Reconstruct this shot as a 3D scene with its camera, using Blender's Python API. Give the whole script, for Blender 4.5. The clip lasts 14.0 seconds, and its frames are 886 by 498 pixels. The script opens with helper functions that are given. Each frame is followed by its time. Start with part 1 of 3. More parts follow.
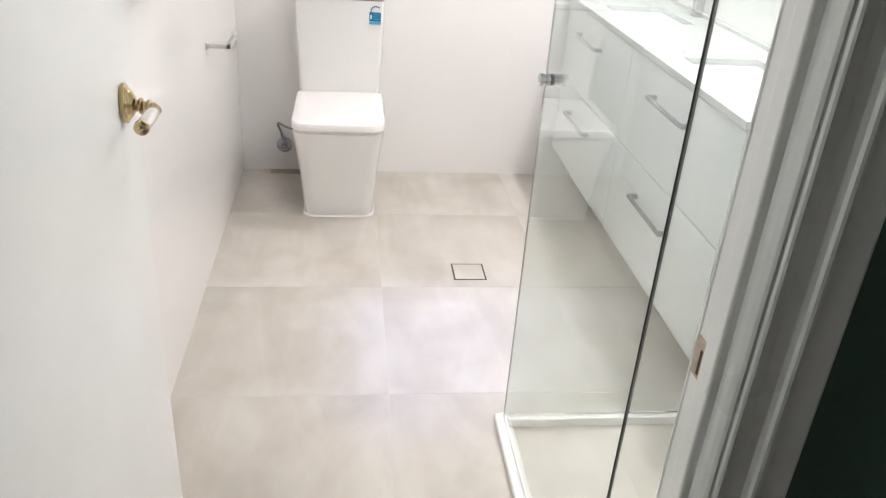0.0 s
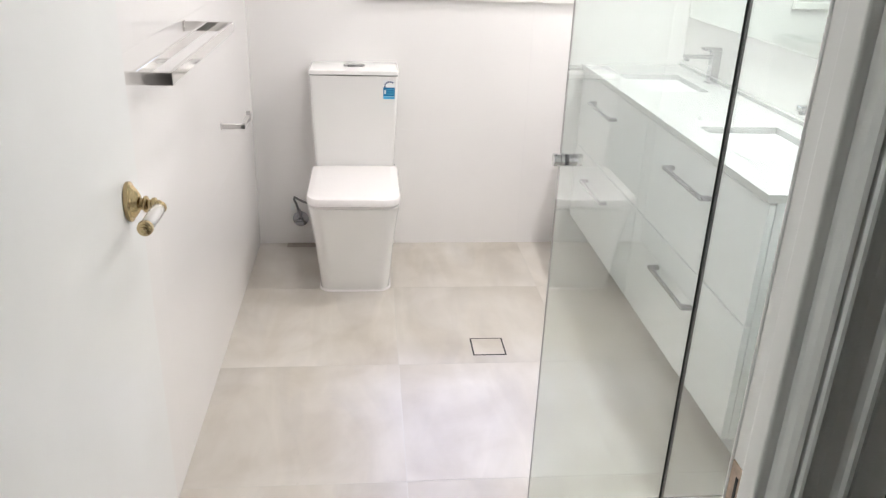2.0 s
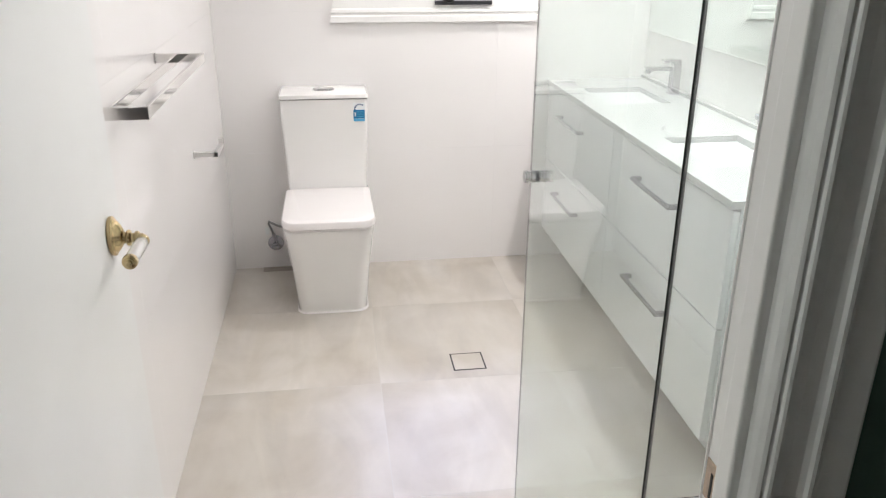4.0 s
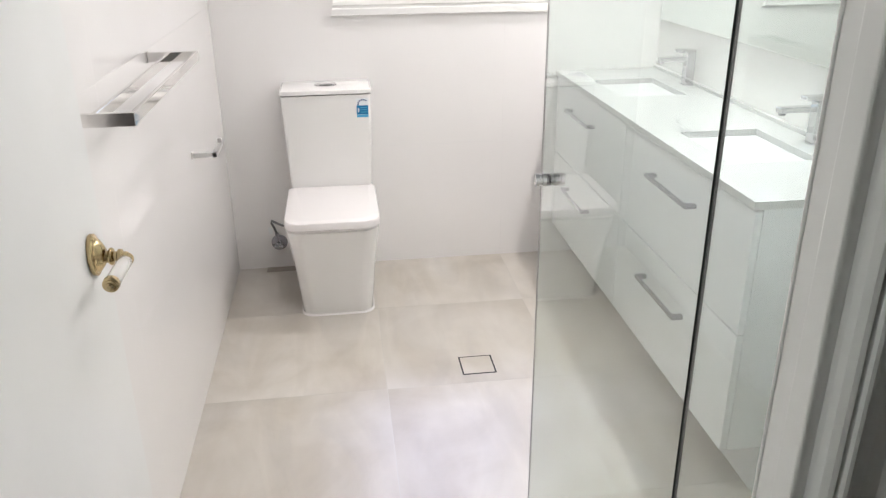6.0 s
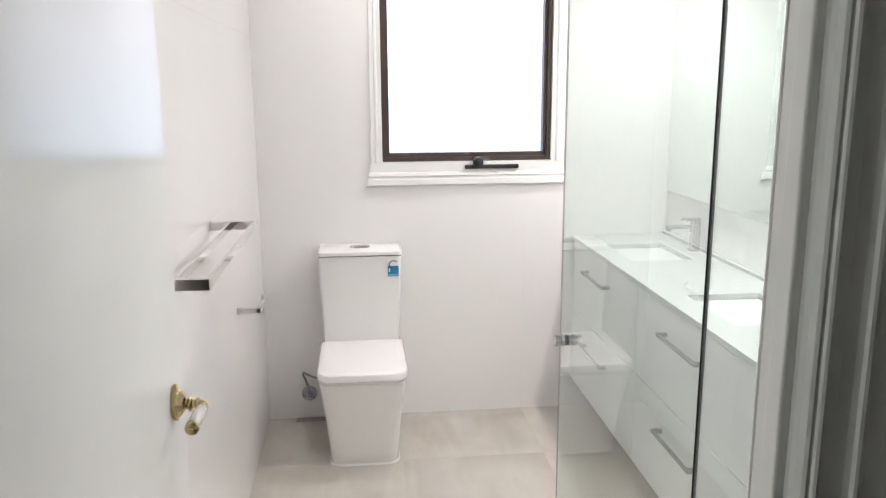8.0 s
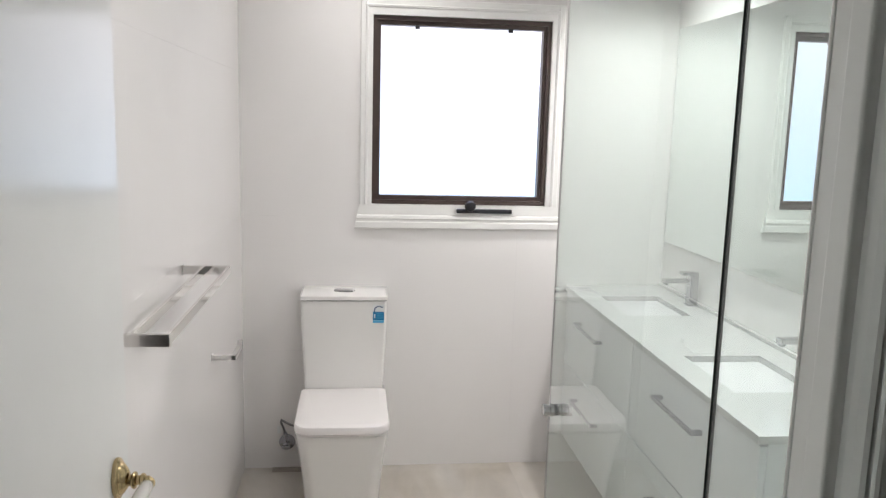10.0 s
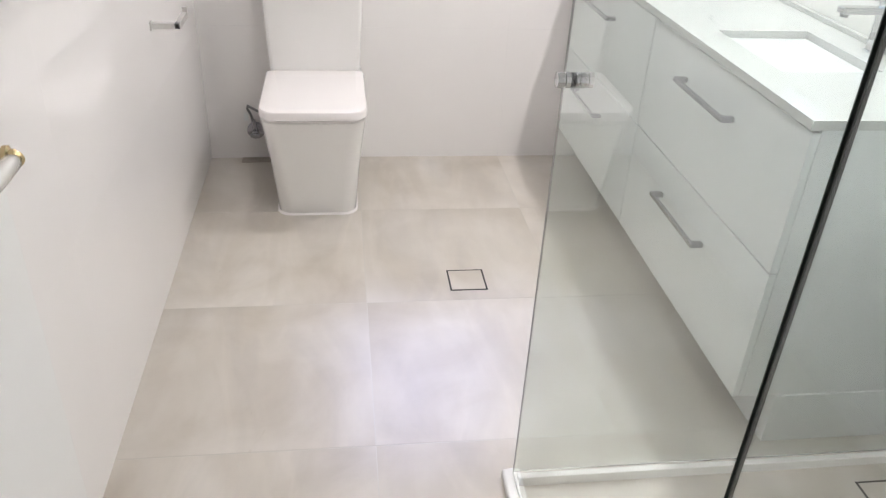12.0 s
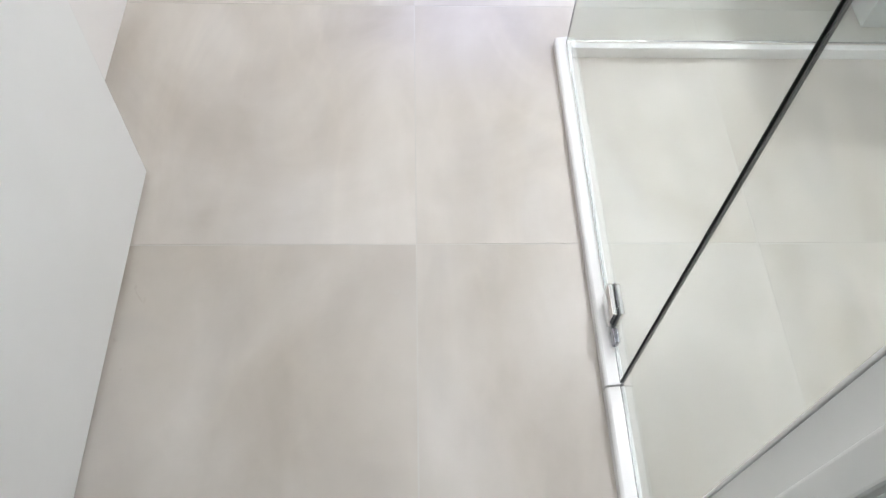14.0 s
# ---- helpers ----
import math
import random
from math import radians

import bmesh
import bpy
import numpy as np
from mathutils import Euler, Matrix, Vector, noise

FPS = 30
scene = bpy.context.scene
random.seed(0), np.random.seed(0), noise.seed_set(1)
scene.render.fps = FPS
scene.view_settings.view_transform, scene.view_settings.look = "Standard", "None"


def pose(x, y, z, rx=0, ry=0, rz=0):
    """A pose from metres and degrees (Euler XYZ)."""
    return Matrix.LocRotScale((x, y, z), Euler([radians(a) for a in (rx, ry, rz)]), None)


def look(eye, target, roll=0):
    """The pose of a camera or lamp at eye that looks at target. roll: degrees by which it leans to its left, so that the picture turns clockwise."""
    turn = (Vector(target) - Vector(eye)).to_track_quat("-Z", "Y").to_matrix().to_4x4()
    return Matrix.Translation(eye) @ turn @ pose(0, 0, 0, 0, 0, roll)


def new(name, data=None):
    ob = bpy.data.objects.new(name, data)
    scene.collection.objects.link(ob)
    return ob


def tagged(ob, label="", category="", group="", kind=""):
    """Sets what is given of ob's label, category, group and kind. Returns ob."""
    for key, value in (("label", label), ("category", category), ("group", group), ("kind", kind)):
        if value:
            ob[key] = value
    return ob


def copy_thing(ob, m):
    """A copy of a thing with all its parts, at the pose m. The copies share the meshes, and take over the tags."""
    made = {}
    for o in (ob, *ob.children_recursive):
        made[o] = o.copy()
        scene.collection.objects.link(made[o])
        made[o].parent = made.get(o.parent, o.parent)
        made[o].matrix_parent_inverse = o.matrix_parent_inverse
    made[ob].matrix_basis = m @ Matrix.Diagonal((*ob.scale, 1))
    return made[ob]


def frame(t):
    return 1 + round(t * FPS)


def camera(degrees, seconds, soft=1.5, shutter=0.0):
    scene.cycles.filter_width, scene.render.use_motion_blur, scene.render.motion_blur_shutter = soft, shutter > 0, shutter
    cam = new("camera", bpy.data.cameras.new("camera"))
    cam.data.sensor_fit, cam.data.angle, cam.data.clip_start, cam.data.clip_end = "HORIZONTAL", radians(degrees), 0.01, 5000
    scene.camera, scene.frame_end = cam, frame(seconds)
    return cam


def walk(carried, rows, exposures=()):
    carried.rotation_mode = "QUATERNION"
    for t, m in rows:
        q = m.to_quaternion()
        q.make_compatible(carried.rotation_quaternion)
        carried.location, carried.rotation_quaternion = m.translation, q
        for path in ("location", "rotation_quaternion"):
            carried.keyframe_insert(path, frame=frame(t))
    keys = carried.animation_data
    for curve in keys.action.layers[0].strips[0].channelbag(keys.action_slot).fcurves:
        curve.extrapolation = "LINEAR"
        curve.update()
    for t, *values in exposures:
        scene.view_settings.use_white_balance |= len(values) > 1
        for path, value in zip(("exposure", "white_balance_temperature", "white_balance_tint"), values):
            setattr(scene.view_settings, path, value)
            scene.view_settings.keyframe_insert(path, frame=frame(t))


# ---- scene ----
cam = camera(59.2, 14.0, soft=1.25)

PATH = [
    (0, (0.484, -3.459, 1.401), (0.725, -1.701, 0.478), 4.0),
    (0.5, (0.467, -3.484, 1.431), (0.733, -1.68, 0.609), 4.0),
    (1, (0.463, -3.482, 1.427), (0.736, -1.665, 0.639), 3.0),
    (1.5, (0.491, -3.438, 1.444), (0.712, -1.608, 0.668), 2.4),
    (2, (0.502, -3.394, 1.431), (0.69, -1.566, 0.642), 2.0),
    (2.5, (0.501, -3.418, 1.438), (0.695, -1.594, 0.642), 1.4),
    (3, (0.487, -3.472, 1.448), (0.723, -1.642, 0.677), 1.0),
    (5.3, (0.495, -3.339, 1.452), (0.745, -1.501, 0.706), -0.2),
    (5.5, (0.495, -3.334, 1.45), (0.74, -1.498, 0.695), -0.3),
    (6, (0.508, -3.328, 1.454), (0.741, -1.5, 0.678), -0.6),
    (6.5, (0.499, -3.383, 1.462), (0.715, -1.545, 0.702), -0.6),
    (7, (0.483, -3.467, 1.472), (0.69, -1.604, 0.775), -1.0),
    (7.5, (0.462, -3.511, 1.504), (0.67, -1.604, 0.938), -0.9),
    (7.7, (0.457, -3.518, 1.516), (0.662, -1.592, 1.02), -0.7),
    (9.8, (0.49, -3.398, 1.587), (0.723, -1.425, 1.357), 1.6),
    (10, (0.493, -3.387, 1.556), (0.713, -1.425, 1.239), 1.5),
    (10.5, (0.486, -3.352, 1.513), (0.667, -1.426, 1.002), 1.6),
    (11, (0.522, -3.285, 1.493), (0.661, -1.374, 0.918), 1.1),
    (11.5, (0.543, -3.186, 1.446), (0.7, -1.336, 0.702), 1.2),
    (12, (0.537, -3.054, 1.373), (0.787, -1.355, 0.35), 3.0),
    (12.5, (0.538, -2.974, 1.277), (0.805, -1.486, -0.033), 5.2),
    (13, (0.56, -2.972, 1.207), (0.747, -1.668, -0.298), 5.6),
    (13.3, (0.563, -2.982, 1.153), (0.706, -1.759, -0.424), 5.0),
    (13.6, (0.565, -3.006, 1.124), (0.684, -1.844, -0.499), 4.1),
    (14, (0.589, -3.006, 1.126), (0.675, -1.94, -0.564), 3.7),
]
# seconds, stops, kelvin, tint
EXPOSURES = [(0, 0.42, 6500, 11), (1, 0.31, 6500, 11), (3, 0.29, 6500, 11), (5.5, 0.2, 6500, 11), (6.5, 0.2, 6500, 11), (7.5, 0.16, 6500, 11), (9.8, -0.26, 6500, 10),
             (10.5, -0.18, 6500, 10), (11, -0.12, 6500, 10), (11.5, 0.0, 6450, 10), (12, 0.14, 6500, 12), (12.5, 0.24, 6450, 11), (13, 0.24, 6400, 12), (14, 0.34, 6150, 10)]
walk(cam, [(t, look(eye, target, roll)) for t, eye, target, roll in PATH], EXPOSURES)

# ---- daylight and world ----
world = bpy.data.worlds.new("world")
scene.world = world
world.use_nodes = True
wn = world.node_tree.nodes
sky = wn.new("ShaderNodeTexSky")
sky.sky_type = "NISHITA"
sky.sun_disc = False
sky.sun_elevation = radians(49)
sky.sun_rotation = radians(6)
world.node_tree.links.new(sky.outputs[0], wn["Background"].inputs[0])
wn["Background"].inputs[1].default_value = 0.08
# soft overcast light that falls steeply through the window
sun_data = bpy.data.lights.new("sun", "SUN")
sun_data.energy, sun_data.angle, sun_data.color = 1.1, radians(12), (0.48, 0.56, 1.0)
sun = new("sun", sun_data)
sun.matrix_world = look((0.94, 0.0, 1.6), (0.79, -1.38, 0.0))
WINDOW_GLOW = 2.0
DOWNLIGHT_GLOW = 30.0


# ---- materials ----
def mat(name, base, rough=0.5, metal=0.0, spread=0.04, scale=6.0, bump=0.0, bump_scale=120.0, spec=0.5, coat=0.0):
    """A painted, stone or metal surface with a broad and a fine variation of tone and gloss."""
    m = bpy.data.materials.new(name)
    m.use_nodes = True
    n, link = m.node_tree.nodes, m.node_tree.links.new
    p = n["Principled BSDF"]
    p.inputs["Metallic"].default_value = metal
    p.inputs["Specular IOR Level"].default_value = spec
    p.inputs["Coat Weight"].default_value = coat
    p.inputs["Coat Roughness"].default_value = 0.03
    geo = n.new("ShaderNodeTexCoord")
    broad = n.new("ShaderNodeTexNoise")
    broad.inputs["Scale"].default_value = scale
    broad.inputs["Detail"].default_value = 6
    fine = n.new("ShaderNodeTexNoise")
    fine.inputs["Scale"].default_value = bump_scale if bump else 5.0
    fine.inputs["Detail"].default_value = 3
    link(geo.outputs["Object"], broad.inputs["Vector"])
    link(geo.outputs["Object"], fine.inputs["Vector"])
    ramp = n.new("ShaderNodeValToRGB")
    lo, hi = [c * (1 - spread) for c in base], [min(1, c * (1 + spread)) for c in base]
    ramp.color_ramp.elements[0].position, ramp.color_ramp.elements[1].position = 0.3, 0.7
    ramp.color_ramp.elements[0].color, ramp.color_ramp.elements[1].color = (*lo, 1), (*hi, 1)
    link(broad.outputs[0], ramp.inputs[0])
    link(ramp.outputs[0], p.inputs["Base Color"])
    gloss = n.new("ShaderNodeMapRange")
    gloss.inputs["To Min"].default_value, gloss.inputs["To Max"].default_value = rough * 0.95, rough * 1.05
    link(fine.outputs[0], gloss.inputs["Value"])
    link(gloss.outputs[0], p.inputs["Roughness"])
    if bump:
        b = n.new("ShaderNodeBump")
        b.inputs["Strength"].default_value, b.inputs["Distance"].default_value = bump, 0.002
        link(fine.outputs[0], b.inputs["Height"])
        link(b.outputs[0], p.inputs["Normal"])
    return m


def floor_tile_material():
    """Satin stone-look porcelain: broad clouds, drifting veins and fine specks, shifted from tile to tile."""
    m = bpy.data.materials.new("stone_look_porcelain")
    m.use_nodes = True
    n, link = m.node_tree.nodes, m.node_tree.links.new
    p = n["Principled BSDF"]
    p.inputs["Specular IOR Level"].default_value = 0.6
    info, geo = n.new("ShaderNodeObjectInfo"), n.new("ShaderNodeNewGeometry")
    shift = n.new("ShaderNodeVectorMath")
    shift.operation = "SCALE"
    shift.inputs[0].default_value = (31.0, 17.0, 23.0)
    link(info.outputs["Random"], shift.inputs["Scale"])
    add = n.new("ShaderNodeVectorMath")
    link(geo.outputs["Position"], add.inputs[0])
    link(shift.outputs[0], add.inputs[1])
    stretch = n.new("ShaderNodeMapping")
    stretch.inputs["Rotation"].default_value = (0, 0, radians(28))
    stretch.inputs["Scale"].default_value = (2.7, 0.9, 1.0)
    link(add.outputs[0], stretch.inputs["Vector"])

    def noise_node(scale, detail, distort, vec):
        t = n.new("ShaderNodeTexNoise")
        t.inputs["Scale"].default_value, t.inputs["Detail"].default_value = scale, detail
        t.inputs["Distortion"].default_value = distort
        link(vec, t.inputs["Vector"])
        return t

    cloud = noise_node(2.6, 6, 0.5, add.outputs[0])
    vein = noise_node(1.9, 3, 0.9, stretch.outputs[0])
    speck = noise_node(90, 3, 0.0, add.outputs[0])
    ramp = n.new("ShaderNodeValToRGB")
    e = ramp.color_ramp.elements
    e[0].position, e[0].color = 0.28, (0.465, 0.425, 0.368, 1)
    e[1].position, e[1].color = 0.66, (0.62, 0.59, 0.548, 1)
    mid = e.new(0.47)
    mid.color = (0.56, 0.526, 0.478, 1)
    link(cloud.outputs[0], ramp.inputs[0])
    vr = n.new("ShaderNodeValToRGB")
    v = vr.color_ramp.elements
    v[0].position, v[0].color = 0.35, (0.90, 0.885, 0.86, 1)
    v[1].position, v[1].color = 0.62, (1.0, 1.0, 1.0, 1)
    link(vein.outputs[0], vr.inputs[0])
    mul = n.new("ShaderNodeMix")
    mul.data_type, mul.blend_type = "RGBA", "MULTIPLY"
    mul.inputs["Factor"].default_value = 1.0
    link(ramp.outputs[0], mul.inputs["A"])
    link(vr.outputs[0], mul.inputs["B"])
    scuff = noise_node(9.0, 6, 2.2, stretch.outputs[0])
    sr = n.new("ShaderNodeValToRGB")
    q = sr.color_ramp.elements
    q[0].position, q[0].color = 0.73, (1, 1, 1, 1)
    q[1].position, q[1].color = 0.82, (0.84, 0.82, 0.78, 1)
    link(scuff.outputs[0], sr.inputs[0])
    worn = n.new("ShaderNodeMix")
    worn.data_type, worn.blend_type = "RGBA", "MULTIPLY"
    worn.inputs["Factor"].default_value = 1.0
    link(mul.outputs["Result"], worn.inputs["A"])
    link(sr.outputs[0], worn.inputs["B"])
    wisp = noise_node(1.7, 5, 1.3, stretch.outputs[0])
    wr = n.new("ShaderNodeValToRGB")
    g = wr.color_ramp.elements
    g[0].position, g[0].color = 0.38, (0.965, 0.965, 0.97, 1)
    g[1].position, g[1].color = 0.62, (1.0, 0.995, 0.985, 1)
    pale = g.new(0.53)
    pale.color = (1.045, 1.04, 1.03, 1)
    link(wisp.outputs[0], wr.inputs[0])
    veined = n.new("ShaderNodeMix")
    veined.data_type, veined.blend_type = "RGBA", "MULTIPLY"
    veined.inputs["Factor"].default_value = 1.0
    link(worn.outputs["Result"], veined.inputs["A"])
    link(wr.outputs[0], veined.inputs["B"])
    tone = n.new("ShaderNodeMapRange")
    tone.inputs["To Min"].default_value, tone.inputs["To Max"].default_value = 0.88, 0.98
    link(info.outputs["Random"], tone.inputs["Value"])
    hsv = n.new("ShaderNodeHueSaturation")
    link(tone.outputs[0], hsv.inputs["Value"])
    link(veined.outputs["Result"], hsv.inputs["Color"])
    link(hsv.outputs[0], p.inputs["Base Color"])
    rr = n.new("ShaderNodeMapRange")
    rr.inputs["To Min"].default_value, rr.inputs["To Max"].default_value = 0.275, 0.37
    link(vein.outputs[0], rr.inputs["Value"])
    link(rr.outputs[0], p.inputs["Roughness"])
    b = n.new("ShaderNodeBump")
    b.inputs["Strength"].default_value, b.inputs["Distance"].default_value = 0.08, 0.001
    link(speck.outputs[0], b.inputs["Height"])
    link(b.outputs[0], p.inputs["Normal"])
    return m


def glass_material(name, tint, rough=0.0, clear=1.0):
    m = bpy.data.materials.new(name)
    m.use_nodes = True
    p = m.node_tree.nodes["Principled BSDF"]
    p.inputs["Base Color"].default_value = (*tint, 1)
    p.inputs["Roughness"].default_value = rough
    p.inputs["IOR"].default_value = 1.45
    p.inputs["Transmission Weight"].default_value = clear
    return m


def glow(name, colour, strength):
    m = bpy.data.materials.new(name)
    m.use_nodes = True
    n, link = m.node_tree.nodes, m.node_tree.links.new
    n.remove(n["Principled BSDF"])
    e = n.new("ShaderNodeEmission")
    e.inputs[0].default_value, e.inputs[1].default_value = (*colour, 1), strength
    link(e.outputs[0], n["Material Output"].inputs[0])
    return m


M_FLOOR = floor_tile_material()
M_GROUT = mat("pale_grout", (0.53, 0.51, 0.47), 0.85, bump=0.2)
M_WTILE = mat("polished_white_tile", (0.85, 0.832, 0.82), 0.025, spread=0.012, scale=2.5)
M_WGROUT = mat("white_grout", (0.85, 0.832, 0.82), 0.3, spread=0.02)
M_PLASTER = mat("white_ceiling_paint", (0.80, 0.79, 0.78), 0.9, bump=0.1)
M_HALL = mat("dark_green_wall_paint", (0.070, 0.130, 0.105), 0.7, bump=0.15)
M_HALLFLOOR = mat("hall_timber", (0.16, 0.10, 0.06), 0.5, spread=0.2, scale=9)
M_PAINT = mat("semi_gloss_white_paint", (0.84, 0.835, 0.815), 0.28, spread=0.02)
M_DOOR = mat("gloss_white_door_paint", (0.84, 0.845, 0.835), 0.145, spread=0.015)
M_CERAMIC = mat("glazed_white_ceramic", (0.83, 0.82, 0.80), 0.07, spread=0.01, coat=0.3)
M_SEAT = mat("white_seat_plastic", (0.83, 0.80, 0.79), 0.16, spread=0.01)
M_LACQ = mat("white_cabinet_lacquer", (0.845, 0.845, 0.86), 0.10, spread=0.01, coat=0.3)
M_STONE = mat("white_engineered_stone", (0.62, 0.62, 0.615), 0.025, spread=0.012, scale=8)
M_CHROME = mat("polished_chrome", (0.64, 0.64, 0.65), 0.06, metal=1.0, spread=0.02)
M_BRUSHED = mat("bright_polished_chrome", (0.80, 0.785, 0.765), 0.07, metal=1.0, spread=0.03)
M_HOLDER = mat("satin_chrome_holder", (0.78, 0.77, 0.76), 0.32, metal=1.0, spread=0.03)
M_SATIN = mat("satin_chrome", (0.42, 0.42, 0.45), 0.22, metal=1.0, spread=0.04)
M_BRASS = mat("aged_polished_brass", (0.50, 0.39, 0.22), 0.16, metal=1.0, spread=0.15, scale=40)
M_STRIKE = mat("worn_brass_strike", (0.50, 0.38, 0.29), 0.45, metal=0.2, spread=0.25, scale=80)
M_BRONZE = mat("bronze_anodised_aluminium", (0.085, 0.062, 0.055), 0.38, metal=0.3, spread=0.12, scale=20)
M_BLACK = mat("black_plastic", (0.02, 0.02, 0.024), 0.35, spread=0.1)
M_SLOT = mat("dark_drain_slot", (0.02, 0.019, 0.018), 0.6, spread=0.1)
M_ALU = mat("white_powder_coated_aluminium", (0.86, 0.86, 0.85), 0.25, spread=0.02)
M_GLASS = glass_material("clear_shower_glass", (0.897, 0.953, 0.938))
M_OBSCURE = glass_material("obscure_window_glass", (0.97, 0.98, 0.99), 0.45)
M_EDGE = mat("dark_green_glass_edge", (0.010, 0.020, 0.016), 0.30, spread=0.2)
M_THINEDGE = mat("grey_green_glass_edge", (0.38, 0.37, 0.36), 0.15, spread=0.1)
M_SEAL = mat("clear_vinyl_seal", (0.68, 0.70, 0.68), 0.2, spread=0.03)
M_ACRYL = glass_material("clear_acrylic_grip", (0.93, 0.915, 0.885), 0.16, 0.65)
M_STICK = mat("white_label_paper", (0.78, 0.80, 0.80), 0.4, spread=0.02)
M_BLUE = mat("blue_label_ink", (0.004, 0.17, 0.36), 0.35, spread=0.05)
M_TEAL = mat("pale_blue_label_ink", (0.10, 0.42, 0.66), 0.35, spread=0.05)
M_NAVY = mat("navy_label_ink", (0.01, 0.05, 0.16), 0.35, spread=0.05)
M_PATCH = mat("brown_grey_strip", (0.34, 0.30, 0.26), 0.6, spread=0.12, scale=30, bump=0.2)
M_MIRROR = mat("silvered_mirror", (0.83, 0.865, 0.85), 0.0, metal=1.0, spread=0.0)
M_HOSE = mat("braided_steel_hose", (0.22, 0.22, 0.22), 0.35, metal=1.0, spread=0.2, scale=300)
M_SKYGLOW = glow("overcast_daylight", (0.68, 0.79, 1.0), WINDOW_GLOW)
tree = M_SKYGLOW.node_tree
place, split_z, fade = tree.nodes.new("ShaderNodeTexCoord"), tree.nodes.new("ShaderNodeSeparateXYZ"), tree.nodes.new("ShaderNodeMapRange")
haze = tree.nodes.new("ShaderNodeValToRGB")          # bluer low down, pinkish white above
haze.color_ramp.elements[0].color, haze.color_ramp.elements[1].color = (0.60, 0.76, 1.0, 1), (0.92, 0.85, 0.90, 1)
fade.inputs["From Min"].default_value, fade.inputs["From Max"].default_value = 0.9, 2.6
tree.links.new(place.outputs["Object"], split_z.inputs[0])
tree.links.new(split_z.outputs["Z"], fade.inputs["Value"])
tree.links.new(fade.outputs[0], haze.inputs[0])
tree.links.new(haze.outputs[0], tree.nodes["Emission"].inputs[0])
# glow of the added fill panel in the hall
M_HALLGLOW = glow("hall_fill_glow", (0.95, 1.0, 0.96), 2.6)
M_LAMP = glow("warm_white_led", (1.0, 0.965, 0.948), DOWNLIGHT_GLOW)


# ---- mesh helpers ----
def part(name, bm, material, parent=None, label="", smooth=False):
    """Links a bmesh as one mesh object, under a thing or a part."""
    me = bpy.data.meshes.new(name)
    bmesh.ops.recalc_face_normals(bm, faces=bm.faces)
    bm.to_mesh(me)
    bm.free()
    me.materials.append(material)
    if smooth:
        me.shade_smooth()
        me.set_sharp_from_angle(angle=radians(35))
    ob = new(name, me)
    ob.parent = parent
    if label:
        ob["label"] = label
    return ob


def add_box(bm, x0, x1, y0, y1, z0, z1, bevel=0.0, seg=2):
    r = bmesh.ops.create_cube(bm, size=1.0)
    vs = r["verts"]
    for v in vs:
        v.co = Vector((x0 + (v.co.x + 0.5) * (x1 - x0), y0 + (v.co.y + 0.5) * (y1 - y0), z0 + (v.co.z + 0.5) * (z1 - z0)))
    if bevel:
        es = {e for v in vs for e in v.link_edges}
        bmesh.ops.bevel(bm, geom=list(es), offset=bevel, segments=seg, profile=0.5, affect="EDGES")
    return bm


def box(x0, x1, y0, y1, z0, z1, bevel=0.0, seg=2):
    return add_box(bmesh.new(), min(x0, x1), max(x0, x1), min(y0, y1), max(y0, y1), min(z0, z1), max(z0, z1), bevel, seg)


def lathe(profile, axis="z", at=(0, 0, 0), steps=32, bm=None):
    """A turned solid: profile of (radius, height) pairs about an axis through at."""
    bm = bm or bmesh.new()
    rings = []
    for r, h in profile:
        ring = []
        for i in range(steps):
            a = 2 * math.pi * i / steps
            u, v = r * math.cos(a), r * math.sin(a)
            p = {"z": (u, v, h), "x": (h, u, v), "y": (u, h, v)}[axis]
            ring.append(bm.verts.new(Vector(p) + Vector(at)))
        rings.append(ring)
    for a, b in zip(rings, rings[1:]):
        for i in range(steps):
            j = (i + 1) % steps
            bm.faces.new((a[i], a[j], b[j], b[i]))
    bm.faces.new(rings[0])
    bm.faces.new(rings[-1])
    return bm


def tube(points, radius, steps=12, bm=None):
    """A round tube along a line of points."""
    bm = bm or bmesh.new()
    pts = [Vector(p) for p in points]
    rings = []
    for i, p in enumerate(pts):
        d = (pts[min(i + 1, len(pts) - 1)] - pts[max(i - 1, 0)]).normalized()
        u = d.orthogonal().normalized() if i == 0 else (u - d * u.dot(d)).normalized()
        w = d.cross(u)
        rings.append([bm.verts.new(p + radius * (math.cos(2 * math.pi * k / steps) * u + math.sin(2 * math.pi * k / steps) * w)) for k in range(steps)])
    for a, b in zip(rings, rings[1:]):
        for i in range(steps):
            j = (i + 1) % steps
            bm.faces.new((a[i], a[j], b[j], b[i]))
    bm.faces.new(rings[0])
    bm.faces.new(rings[-1])
    return bm


def round_rect(x0, x1, y0, y1, radii, seg=8):
    """Outline of a rectangle with a radius at each corner (x0y0, x1y0, x1y1, x0y1)."""
    out = []
    for (cx, cy), r, a0 in zip(((x0, y0), (x1, y0), (x1, y1), (x0, y1)), radii, (180, 270, 0, 90)):
        mx, my = cx + (r if cx == x0 else -r), cy + (r if cy == y0 else -r)
        for k in range(seg + 1):
            a = radians(a0 + 90 * k / seg)
            out.append((mx + r * math.cos(a), my + r * math.sin(a)))
    return out


